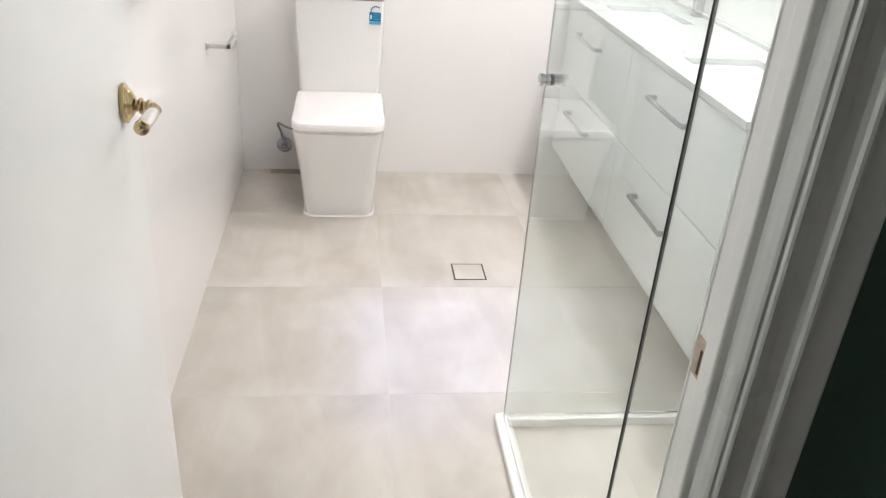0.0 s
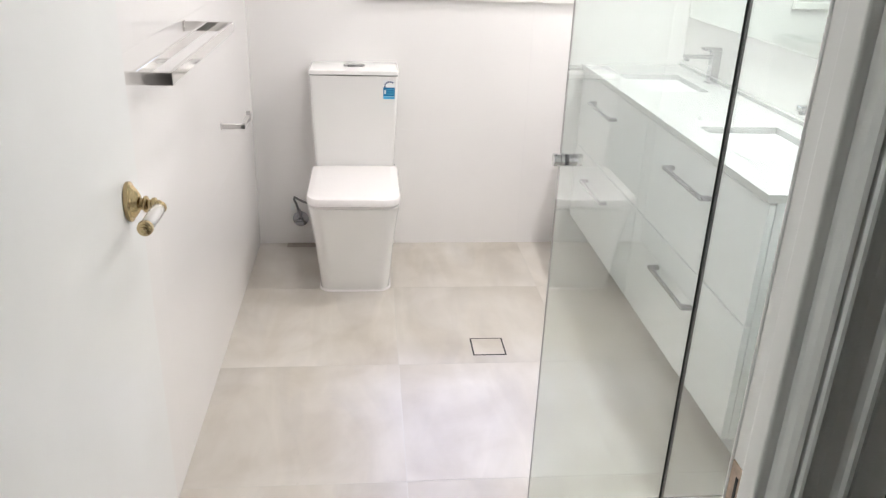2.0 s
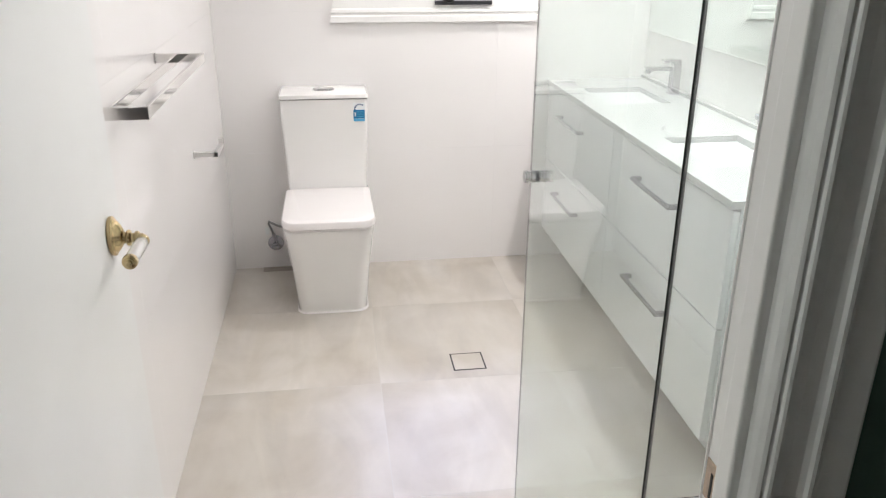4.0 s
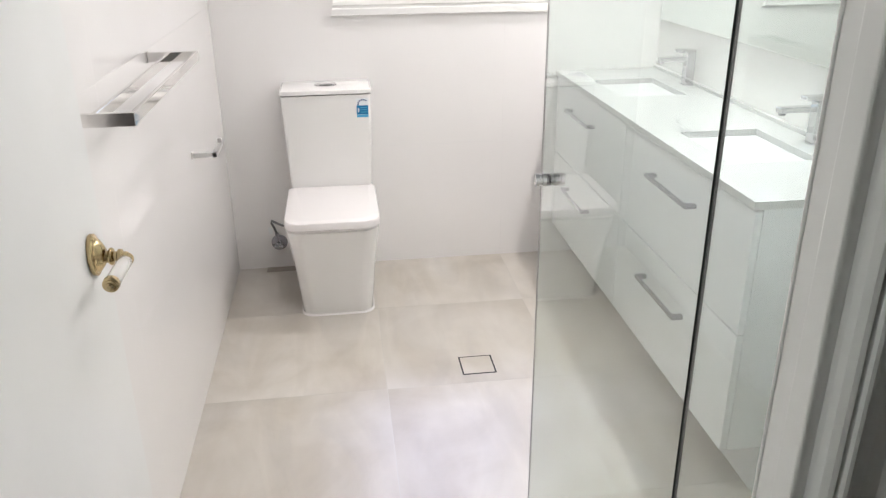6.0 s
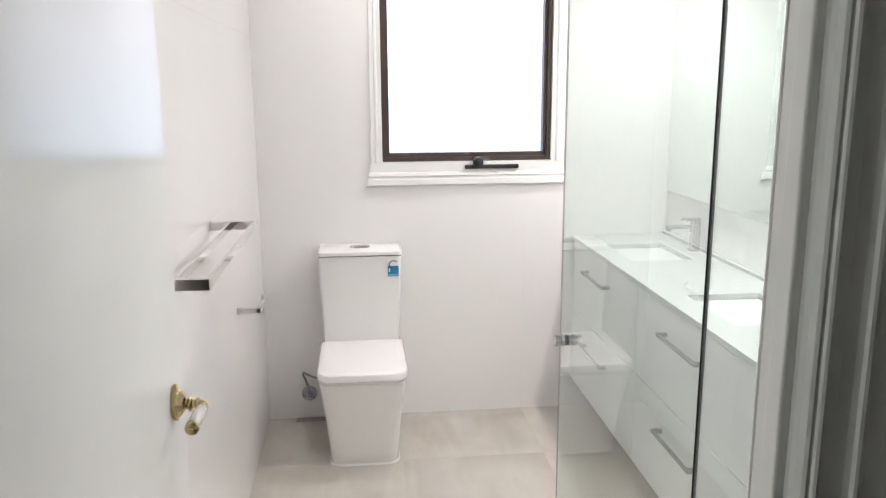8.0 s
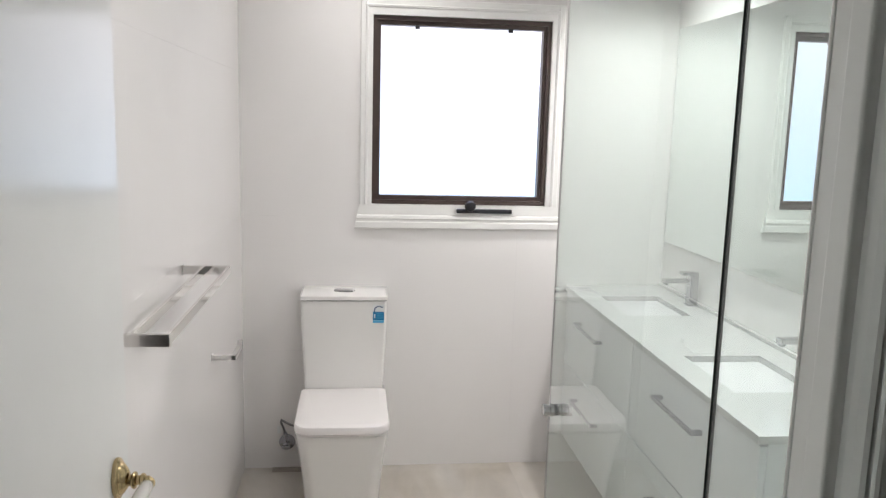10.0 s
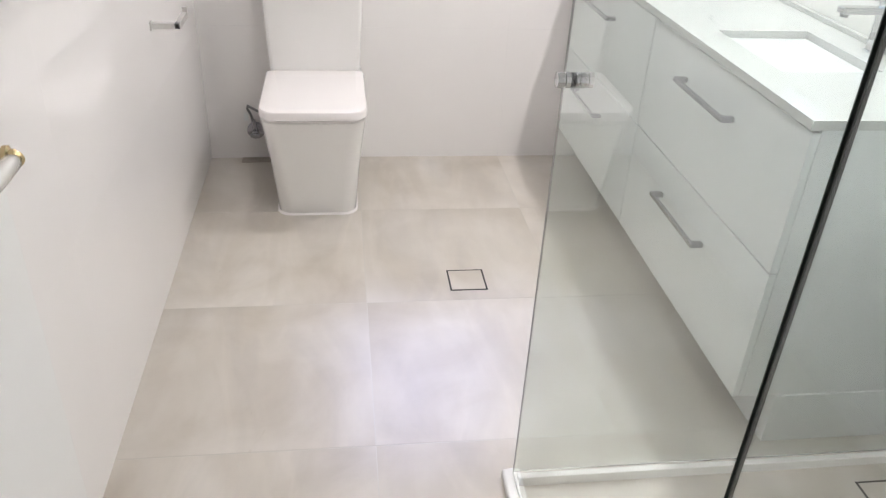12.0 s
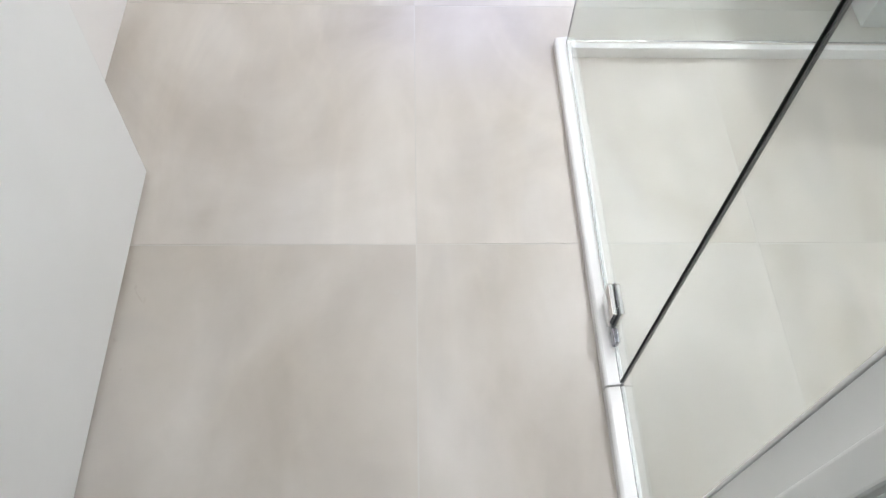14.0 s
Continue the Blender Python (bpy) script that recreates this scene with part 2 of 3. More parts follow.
def loft(sections, bm=None, cap=True):
    """A solid through outlines [(x, y), ...] at heights z, all with the same count."""
    bm = bm or bmesh.new()
    rings = [[bm.verts.new((x, y, z)) for x, y in pts] for z, pts in sections]
    n = len(rings[0])
    for a, b in zip(rings, rings[1:]):
        for i in range(n):
            j = (i + 1) % n
            bm.faces.new((a[i], a[j], b[j], b[i]))
    if cap:
        bm.faces.new(rings[0])
        bm.faces.new(rings[-1])
    return bm


def grid_slab(us, vs, w0, w1, holes, put, bm=None):
    """A slab of cells us x vs between w0 and w1 with the cells in holes left open; put(u, v, w) gives the place."""
    bm = bm or bmesh.new()
    verts = {}

    def vert(i, j, w):
        key = (i, j, w)
        if key not in verts:
            verts[key] = bm.verts.new(put(us[i], vs[j], w))
        return verts[key]

    def full(i, j):
        return 0 <= i < len(us) - 1 and 0 <= j < len(vs) - 1 and (i, j) not in holes

    for i in range(len(us) - 1):
        for j in range(len(vs) - 1):
            if not full(i, j):
                continue
            for w in (w0, w1):
                bm.faces.new([vert(i, j, w), vert(i + 1, j, w), vert(i + 1, j + 1, w), vert(i, j + 1, w)])
            for di, dj, a, b in ((-1, 0, (i, j), (i, j + 1)), (1, 0, (i + 1, j), (i + 1, j + 1)), (0, -1, (i, j), (i + 1, j)), (0, 1, (i, j + 1), (i + 1, j + 1))):
                if not full(i + di, j + dj):
                    bm.faces.new([vert(*a, w0), vert(*b, w0), vert(*b, w1), vert(*a, w1)])
    return bm


def thing(name, label, category, at=(0, 0, 0), group="", kind=""):
    ob = new(name)
    ob.empty_display_size = 0.1
    ob.location = at
    return tagged(ob, label, category, group, kind)


def structure(name, bm, material, label, category="", parent=None):
    return tagged(part(name, bm, material, parent), label, category or "wall", kind="structure")


# ---- the shell of the room ----
W, D, H, HH = 1.89, -2.845, 2.38, 2.42   # width, front wall's bathroom face, ceiling heights of bathroom and hall
BX, BZ = 1.385, 2.125               # free edge and underside of the bulkhead over the vanity
HALLW = -2.906                     # hall face of the front wall
WX0, WX1, WZ0, WZ1 = 0.555, 1.322, 1.205, 2.0   # window opening
JL, JR, JH = 0.083, 0.830, 2.05    # door opening between the linings' faces

floor = structure("floor", box(-0.1, W + 0.1, HALLW, 0.1, -0.12, -0.0005), M_GROUT, "light grey-beige large-format porcelain tile floor with pale grout", "floor")
wall_left = structure("wall_left", box(-0.12, -0.0012, HALLW, 0.12, 0, H), M_WGROUT, "glossy white large-format tiled wall", "wall")
wall_right = structure("wall_right", box(W + 0.0012, W + 0.12, HALLW, 0.12, 0, H), M_WGROUT, "glossy white tiled wall behind the vanity", "wall")
wall_back = structure("wall_back", grid_slab([-0.008, WX0, WX1, W + 0.008], [0, WZ0, WZ1, H], 0.0012, 0.12, {(1, 1)}, lambda u, v, w: (u, w, v)),
                      M_WGROUT, "glossy white tiled wall with a square window", "wall")
wall_front = structure("wall_front", grid_slab([-1.3, JL - 0.02, JR + 0.02, W + 1.0], [0, JH + 0.02, HH], HALLW, D - 0.0012, {(1, 0)}, lambda u, v, w: (u, w, v)),
                       M_HALL, "wall with the doorway, painted dark green in the hall", "wall")
ceiling = structure("ceiling", box(-0.12, W + 0.12, HALLW, 0.12, H, H + 0.1), M_PLASTER, "plain white painted plaster ceiling", "ceiling")
structure("bulkhead", box(BX, W, D, -0.0005, BZ, H - 0.0005), M_PLASTER, "plain white plaster bulkhead over the vanity and shower", "ceiling")
# the hall behind the doorway
structure("hall_floor", box(-1.3, W + 1.0, -4.6, HALLW, -0.12, 0.0), M_HALLFLOOR, "dark timber hall floor", "floor")
# unseen opening and glowing panel, added to brighten the door frame from the left
structure("hall_wall_left", grid_slab([-4.6, -3.55, -3.05, HALLW], [0, 0.10, 2.10, HH], -1.40, -1.30, {(1, 1)}, lambda u, v, w: (w, u, v)), M_HALL, "dark green painted hall wall with an unseen opening added for fill light", "wall")
structure("hall_fill_panel", box(-1.95, -1.93, -5.2, -2.4, -0.1, 3.0), M_HALLGLOW, "unseen glowing panel added to light the hall", "backdrop")
structure("hall_wall_right", box(W + 1.0, W + 1.1, -4.6, HALLW, 0, HH), M_HALL, "dark green painted hall wall", "wall")
# unseen; pale so that it reflects fill light onto the doorway wall
structure("hall_wall_back", box(-1.4, W + 1.1, -4.7, -4.6, 0, HH), M_PLASTER, "unseen hall wall, kept pale to bounce light onto the green wall", "wall")
structure("hall_ceiling", box(-1.4, W + 1.1, -4.7, HALLW, HH, HH + 0.1), M_PLASTER, "white hall ceiling", "ceiling")

# ---- doorway: linings, stops, architraves, strike plate ----
frame_d = thing("door_frame", "white painted timber door frame with moulded architraves", "door frame", (JR, D, 0), kind="structure")


def in_frame(name, bm, material, label=""):
    ob = part(name, bm, material, None, label)
    ob.parent = frame_d
    ob.matrix_parent_inverse = Matrix.Translation((-JR, -D, 0))
    return ob


in_frame("lining", box(JR, JR + 0.02, HALLW, D - 0.001, 0, JH, 0.001), M_PAINT)
in_frame("lining", box(JL - 0.02, JL, HALLW, D - 0.001, 0, JH, 0.001), M_PAINT)
in_frame("lining", box(JL - 0.02, JR + 0.02, HALLW, D - 0.001, JH, JH + 0.02, 0.001), M_PAINT)
STOP = 0.012                       # how far the rebated stop stands proud of the lining
in_frame("stop", box(JR - STOP, JR, HALLW - 0.0005, -2.881, 0, JH - STOP, 0.003, 3), M_PAINT)
in_frame("stop", box(JL, JL + STOP, HALLW - 0.0005, -2.881, 0, JH - STOP, 0.003, 3), M_PAINT)
in_frame("stop", box(JL, JR, HALLW - 0.0005, -2.881, JH - STOP, JH, 0.003, 3), M_PAINT)
# narrow rounded bead that closes the lining against the wall tiles
in_frame("edge_bead", box(JR - 0.0015, JR + 0.018, D - 0.0008, D + 0.0025, 0, JH, 0.0012, 2), M_PAINT)
in_frame("edge_bead", box(JL - 0.018, JL + 0.0015, D - 0.0008, D + 0.0025, 0, JH, 0.0012, 2), M_PAINT)

# moulding across the architrave: distance from the opening's arris, depth proud of the wall
MOULD = ((0.010, 0.001), (0.0105, 0.006), (0.0125, 0.012), (0.016, 0.017), (0.019, 0.019), (0.0192, 0.0145), (0.0218, 0.0145),
         (0.022, 0.020), (0.0235, 0.0225), (0.026, 0.0235), (0.0285, 0.0225), (0.030, 0.0185), (0.042, 0.0165), (0.054, 0.0175),
         (0.0585, 0.0205), (0.0605, 0.0240), (0.064, 0.0245), (0.067, 0.0215), (0.070, 0.0205), (0.098, 0.0205), (0.101, 0.0190), (0.102, 0.016))


def architrave(x_in, way):
    """An upright moulded board on the hall side, from its inner arris outwards."""
    prof = [(x_in + way * 0.010, HALLW)] + [(x_in + way * u, HALLW - d) for u, d in MOULD] + [(x_in + way * 0.102, HALLW)]
    return loft([(0.0, prof), (JH + 0.08, prof)])


in_frame("architrave", architrave(JR - STOP, 1), M_PAINT)
in_frame("architrave", architrave(JL + STOP, -1), M_PAINT)
in_frame("architrave", box(JL + STOP - 0.102, JR - STOP + 0.102, HALLW - 0.020, HALLW, JH + 0.08, JH + 0.17, 0.003), M_PAINT)
in_frame("strike_plate", box(JR - 0.0012, JR + 0.001, -2.866, -2.8475, 0.943, 0.987, 0.0006), M_STRIKE, "worn brass strike plate let into the frame")
in_frame("strike_hole", box(JR - 0.0020, JR - 0.0008, -2.8625, -2.8590, 0.948, 0.976), M_SLOT)

# ---- window ----
window = thing("window_1", "square awning window with dark bronze frame and frosted glass", "window", (WX0, 0, WZ0), kind="structure")


def in_window(name, bm, material, parent=None, label=""):
    ob = part(name, bm, material, None, label)
    ob.parent = parent or window
    if parent is None:
        ob.matrix_parent_inverse = Matrix.Translation((-WX0, 0, -WZ0))
    return ob


def ring_xz(x0, x1, z0, z1, wl, wr, wb, wt, y0, y1):
    return grid_slab([x0, x0 + wl, x1 - wr, x1], [z0, z0 + wb, z1 - wt, z1], y0, y1, {(1, 1)}, lambda u, v, w: (u, w, v))


in_window("window_frame", ring_xz(WX0 + 0.001, WX1 - 0.001, WZ0 + 0.001, WZ1 - 0.001, 0.016, 0.016, 0.018, 0.018, 0.004, 0.075), M_BRONZE)
in_window("sash", ring_xz(WX0 + 0.017, WX1 - 0.017, WZ0 + 0.019, WZ1 - 0.019, 0.016, 0.016, 0.018, 0.018, 0.020, 0.060), M_BRONZE)
pane = in_window("pane", box(WX0 + 0.033, WX1 - 0.033, WZ0 + 0.037, WZ1 - 0.037, 0.038, 0.044), M_OBSCURE)
pane.visible_shadow = False
for x in (0.742, 1.142):
    in_window("clip", box(x - 0.010, x + 0.010, 0.006, 0.019, WZ1 - 0.052, WZ1 - 0.036, 0.002), M_BLACK)


def trim_upright(x_in, x_out, z0, z1):
    w = x_out - x_in
    prof = [(x_in, 0.0)] + [(x_in + w * f, -d) for f, d in ((0, 0.012), (0.35, 0.014), (0.42, 0.019), (0.55, 0.021), (0.62, 0.016), (0.95, 0.016), (1.0, 0.013))] + [(x_out, 0.0)]
    return loft([(z0, prof), (z1, prof)])


in_window("trim", trim_upright(WX0, WX0 - 0.052, WZ0, WZ1 + 0.06), M_PAINT)
in_window("trim", trim_upright(WX1, WX1 + 0.052, WZ0, WZ1 + 0.06), M_PAINT)


def trim_level(z_in, z_out, xa, xb, ya, yb, depth):
    """A level moulding between z_in and z_out; its ends run from xa..xb at z_in to ya..yb at z_out."""
    bm = bmesh.new()
    rows = []
    steps = [(0.0, 0.0), (0.0, 0.012), (0.42, 0.014), (0.47, 0.020), (0.58, 0.023), (0.63, 0.018), (0.70, 0.018), (0.74, depth), (0.97, depth), (1.0, depth - 0.004), (1.0, 0.0)]
    for f, d in steps:
        z = z_in + (z_out - z_in) * f
        rows.append((bm.verts.new((xa + (ya - xa) * f, -d, z)), bm.verts.new((xb + (yb - xb) * f, -d, z))))
    for (a, b), (c, e) in zip(rows, rows[1:]):
        bm.faces.new((a, b, e, c))
    bm.faces.new([r[0] for r in rows])
    bm.faces.new([r[1] for r in rows])
    return bm


in_window("window_sill", trim_level(WZ0, 1.100, WX0 - 0.052, WX1 + 0.052, 0.482, WX1 + 0.075, 0.021), M_PAINT)
in_window("trim", trim_level(WZ1, WZ1 + 0.066, WX0 + 0.001, WX1 - 0.001, WX0 - 0.053, WX1 + 0.053, 0.018), M_PAINT)
winder = in_window("winder", box(0.925, 1.170, -0.030, -0.013, 1.172, 1.190, 0.003), M_BLACK, None, "black window winder bar")
in_window("knob", lathe([(0.004, -0.046), (0.020, -0.042), (0.024, -0.030), (0.024, -0.016), (0.014, -0.006)], "y", (0.985, 0, 1.203), 20), M_BLACK, winder)

# sky glow outside the window
backdrop = tagged(part("backdrop", box(-2.6, 4.4, 2.00, 2.02, -1.4, 3.2), M_SKYGLOW), "bright overcast sky outside the frosted window", "backdrop", kind="structure")

# ---- downlights ----
first_light = None
# the last, over the shower, is unseen: added to brighten vanity end and door
for lx, ly, lz, watts in ((1.690, -0.460, BZ, 7.8), (1.690, -1.245, BZ, 8.5), (0.770, -1.850, H, 5.0), (0.580, -0.440, H, 4.2), (1.640, -2.420, BZ, 2.7)):
    if first_light is None:
        first_light = thing("downlight", "round recessed white downlight in the ceiling", "downlight", (lx, ly, lz), "ceiling downlights")
        part("trim_ring", lathe([(0.040, -0.001), (0.042, -0.004), (0.046, -0.005), (0.054, -0.004), (0.056, -0.001), (0.056, 0.0), (0.040, 0.0)], "z", (0, 0, 0), 40), M_ALU, first_light, smooth=True)
        part("lens", lathe([(0.0395, -0.0035), (0.0395, -0.0005)], "z", (0, 0, 0), 40), M_LAMP, first_light, "glowing warm-white lens")
        fitting = first_light
    else:
        fitting = copy_thing(first_light, pose(lx, ly, lz))
    beam = bpy.data.lights.new("beam", "AREA")
    beam.shape, beam.size, beam.energy, beam.color, beam.spread = "DISK", 0.072, watts, (1.0, 0.965, 0.948), radians(165)
    lamp = new("beam", beam)
    lamp.location = (lx, ly, lz - 0.0045)

# ---- toilet ----
TX = 0.443
toilet = thing("toilet", "white back-to-wall ceramic toilet suite with closed square lid", "toilet", (TX, 0, 0))


def pan_outline(half, front, r):
    return round_rect(-half, half, front, -0.002, (r, r, 0.004, 0.004), 8)


part("pan", loft([(0.0, pan_outline(0.137, -0.503, 0.050)), (0.006, pan_outline(0.141, -0.508, 0.052)), (0.06, pan_outline(0.1435, -0.515, 0.052)),
                  (0.20, pan_outline(0.155, -0.543, 0.055)), (0.32, pan_outline(0.168, -0.575, 0.058)), (0.372, pan_outline(0.175, -0.592, 0.060)),
                  (0.385, pan_outline(0.176, -0.594, 0.060)), (0.390, pan_outline(0.172, -0.590, 0.058))]), M_CERAMIC, toilet, smooth=True)
part("base_seal", loft([(0.0005, pan_outline(0.147, -0.514, 0.054)), (0.003, pan_outline(0.1465, -0.5135, 0.054)), (0.007, pan_outline(0.142, -0.509, 0.052))]), M_SEAT, toilet, "white silicone bead at the floor")


def lid_outline(g):
    return round_rect(-0.180 + g, 0.180 - g, -0.611 + g, -0.185, (0.068, 0.068, 0.006, 0.006), 8)


part("seat", loft([(0.392, lid_outline(0.012)), (0.394, lid_outline(0.008)), (0.397, lid_outline(0.008)), (0.3985, lid_outline(0.010))]), M_SEAT, toilet, smooth=True)
part("lid", loft([(0.400, lid_outline(0.005)), (0.403, lid_outline(0.0)), (0.424, lid_outline(0.0)), (0.430, lid_outline(0.003)), (0.433, lid_outline(0.010)), (0.4345, lid_outline(0.03))]),
     M_SEAT, toilet, "closed white lid with rounded front corners", smooth=True)


def cistern_outline(half, front):
    return round_rect(-half, half, front, -0.002, (0.016, 0.016, 0.004, 0.004), 6)


part("cistern", loft([(0.388, cistern_outline(0.164, -0.178)), (0.50, cistern_outline(0.169, -0.183)), (0.70, cistern_outline(0.1775, -0.192)), (0.816, cistern_outline(0.180, -0.196))]), M_CERAMIC, toilet, smooth=True)
clid = part("cistern_lid", loft([(0.820, cistern_outline(0.1805, -0.197)), (0.822, cistern_outline(0.183, -0.200)), (0.836, cistern_outline(0.182, -0.199)), (0.840, cistern_outline(0.176, -0.193))]), M_CERAMIC, toilet, smooth=True)
part("flush_button", loft([(0.8395, round_rect(-0.045, 0.045, -0.122, -0.078, (0.021,) * 4, 8)), (0.846, round_rect(-0.044, 0.044, -0.121, -0.079, (0.021,) * 4, 8)), (0.8475, round_rect(-0.041, 0.041, -0.118, -0.082, (0.018,) * 4, 8))]),
          M_CHROME, clid, "chrome dual flush button", smooth=True)
# water rating label on the cistern: white card, blue panel, arc of marks
lab = part("label", box(0.119, 0.167, -0.1965, -0.1935, 0.722, 0.802), M_STICK, toilet, "blue and white water rating label")
part("label_panel", box(0.1195, 0.1665, -0.1972, -0.1960, 0.736, 0.772), M_BLUE, lab)
part("label_foot", box(0.1195, 0.1665, -0.1972, -0.1960, 0.7245, 0.735), M_TEAL, lab)
for k in range(6):
    a = radians(185 - 26 * k)
    part("label_mark", lathe([(0.0036, -0.1974), (0.0036, -0.1960)], "y", (0.146 + 0.020 * math.cos(a), 0, 0.777 + 0.018 * math.sin(a)), 8), M_NAVY, lab)
for k in range(3):
    part("label_bar", box(0.135, 0.163, -0.1978, -0.1970, 0.744 + 0.009 * k, 0.7465 + 0.009 * k), M_TEAL, lab)
part("label_bar", box(0.124, 0.130, -0.1978, -0.1970, 0.745, 0.762), M_STICK, lab)

# stop valve and hose beside the toilet
valve = thing("stop_valve", "chrome stop valve with braided hose on the wall beside the toilet", "valve", (0.189, 0, 0.124))
part("wall_plate", lathe([(0.036, -0.001), (0.036, -0.004), (0.024, -0.010), (0.012, -0.014)], "y", (0, 0, 0), 28), M_SATIN, valve, smooth=True)
part("body", lathe([(0.012, -0.012), (0.012, -0.040), (0.016, -0.042), (0.016, -0.056), (0.009, -0.058)], "y", (0, 0, 0), 20), M_SATIN, valve, smooth=True)
part("outlet", tube([(0, -0.030, 0.008), (-0.002, -0.030, 0.03), (-0.006, -0.030, 0.055)], 0.009), M_SATIN, valve, smooth=True)
part("knob", box(-0.018, 0.018, -0.068, -0.056, -0.007, 0.007, 0.003), M_SATIN, valve)
part("hose", tube([(-0.006, -0.030, 0.05), (-0.014, -0.032, 0.08), (-0.024, -0.036, 0.105), (-0.022, -0.040, 0.118), (-0.006, -0.044, 0.110), (0.02, -0.05, 0.098), (0.055, -0.06, 0.092), (0.10, -0.07, 0.09)], 0.0050), M_HOSE, valve, smooth=True)
part("tag", box(-0.040, -0.022, -0.040, -0.0385, 0.055, 0.088), M_STICK, valve, "small white paper tag")

# ---- vanity ----
VF, VE, VB, VT = 1.450, -1.732, 0.148, 0.830
vanity = thing("vanity", "gloss white double vanity cabinet with four drawers on a recessed kickboard", "vanity", (VF, VE, VB))


def in_vanity(name, bm, material, parent=None, label="", smooth=False):
    ob = part(name, bm, material, None, label, smooth)
    ob.parent = parent or vanity
    if parent is None:
        ob.matrix_parent_inverse = Matrix.Translation((-VF, -VE, -VB))
    return ob


in_vanity("carcass", box(VF + 0.020, W - 0.001, VE + 0.018, -0.002, VB, VT), M_LACQ)
in_vanity("end_panel", box(VF + 0.0188, W - 0.001, VE, VE + 0.0175, VB, VT, 0.0015), M_LACQ)
in_vanity("kickboard", box(1.560, W - 0.001, VE - 0.004, -0.002, 0.0005, VB - 0.0008, 0.001), M_LACQ, None, "recessed white kickboard")
for y0, y1 in ((-0.866, -0.006), (VE + 0.0005, -0.870)):
    for z0, z1, hz in ((0.497, 0.822, 0.730), (VB + 0.002, 0.493, 0.390)):
        d = in_vanity("drawer", box(VF, VF + 0.018, y0, y1, z0, z1, 0.0015), M_LACQ)
        c = (y0 + y1) / 2 + (0.048 if y0 > -1 else 0.018)
        hb = bmesh.new()
        add_box(hb, VF - 0.034, VF - 0.025, c - 0.150, c + 0.150, hz - 0.006, hz + 0.006, 0.001)
        for e in (-0.141, 0.141):
            add_box(hb, VF - 0.027, VF + 0.001, c + e - 0.009, c + e + 0.009, hz - 0.006, hz + 0.006, 0.001)
        in_vanity("handle", hb, M_SATIN, d, "square satin chrome bow handle")

BAS = ((-0.575, -0.240), (-1.440, -1.100))
top = thing("benchtop", "white engineered stone benchtop with two basin cut-outs", "benchtop", (VF, VE, VT))
slab = part("slab", grid_slab([VF - 0.010, 1.530, 1.780, W - 0.001], [VE - 0.006, BAS[1][0], BAS[1][1], BAS[0][0], BAS[0][1], -0.001], VT, VT + 0.020, {(1, 1), (1, 3)}, lambda u, v, w: (u, v, w)), M_STONE)
slab.parent = top
slab.matrix_parent_inverse = Matrix.Translation((-VF, -VE, -VT))
up = part("upstand", box(W - 0.014, W - 0.001, VE - 0.005, -0.001, VT + 0.0195, VT + 0.034, 0.002), M_STONE)
up.parent = top
up.matrix_parent_inverse = Matrix.Translation((-VF, -VE, -VT))


def basin(y0, y1):
    b = thing("basin", "white rectangular undermount ceramic basin set in the benchtop", "basin", (1.655, (y0 + y1) / 2, VT), "vanity basins")
    hy, hx = (y1 - y0) / 2, 0.125
    bm = bmesh.new()
    outer = [round_rect(-hx - 0.006, hx + 0.006, -hy - 0.006, hy + 0.006, (0.03,) * 4, 6)] * 2
    levels = [(-0.001, 0.004, 0.026), (-0.02, 0.0, 0.026), (-0.085, -0.010, 0.03), (-0.105, -0.035, 0.035), (-0.112, -0.08, 0.035)]
    rings = []
    for z, g, r in levels:
        rings.append((z, round_rect(-hx - g, hx + g, -hy - g, hy + g, (r,) * 4, 6)))
    loft([(-0.125, outer[0]), (-0.001, outer[1])] + rings, bm, cap=True)
    part("bowl", bm, M_CERAMIC, b, smooth=True)
    part("waste", lathe([(0.022, -0.1118), (0.031, -0.1105), (0.031, -0.108), (0.020, -0.104), (0.004, -0.103)], "z", (0.02, 0, 0), 24), M_CHROME, b, "chrome pop-up waste", smooth=True)
    return b


first_basin = basin(*BAS[0])
copy_thing(first_basin, pose(1.655, sum(BAS[1]) / 2, VT))

tap = thing("basin_mixer", "square chrome single-lever basin mixer tap on the benchtop", "tap", (1.856, -0.405, VT + 0.020), "vanity taps")
part("base_ring", box(-0.022, 0.022, -0.022, 0.022, 0.0, 0.005, 0.001), M_CHROME, tap)
part("body", box(-0.018, 0.018, -0.018, 0.018, 0.004, 0.124, 0.002), M_CHROME, tap)
part("spout", box(-0.125, -0.017, -0.015, 0.015, 0.094, 0.110, 0.002), M_CHROME, tap)
part("aerator", lathe([(0.010, 0.086), (0.010, 0.093)], "z", (-0.112, 0, 0), 16), M_SATIN, tap)
part("lever", box(-0.055, 0.018, -0.017, 0.017, 0.127, 0.139, 0.002), M_CHROME, tap)
copy_thing(tap, pose(1.856, -1.285, VT + 0.020))

mirror = thing("mirror", "large frameless wall mirror above the vanity", "mirror", (W, -0.9, 1.06))
part("glass", box(-0.018, -0.0135, -0.80, 0.852, 0.0, 0.925, 0.001), M_MIRROR, mirror)
part("backing", box(-0.0132, -0.001, -0.798, 0.850, 0.002, 0.923), M_THINEDGE, mirror)

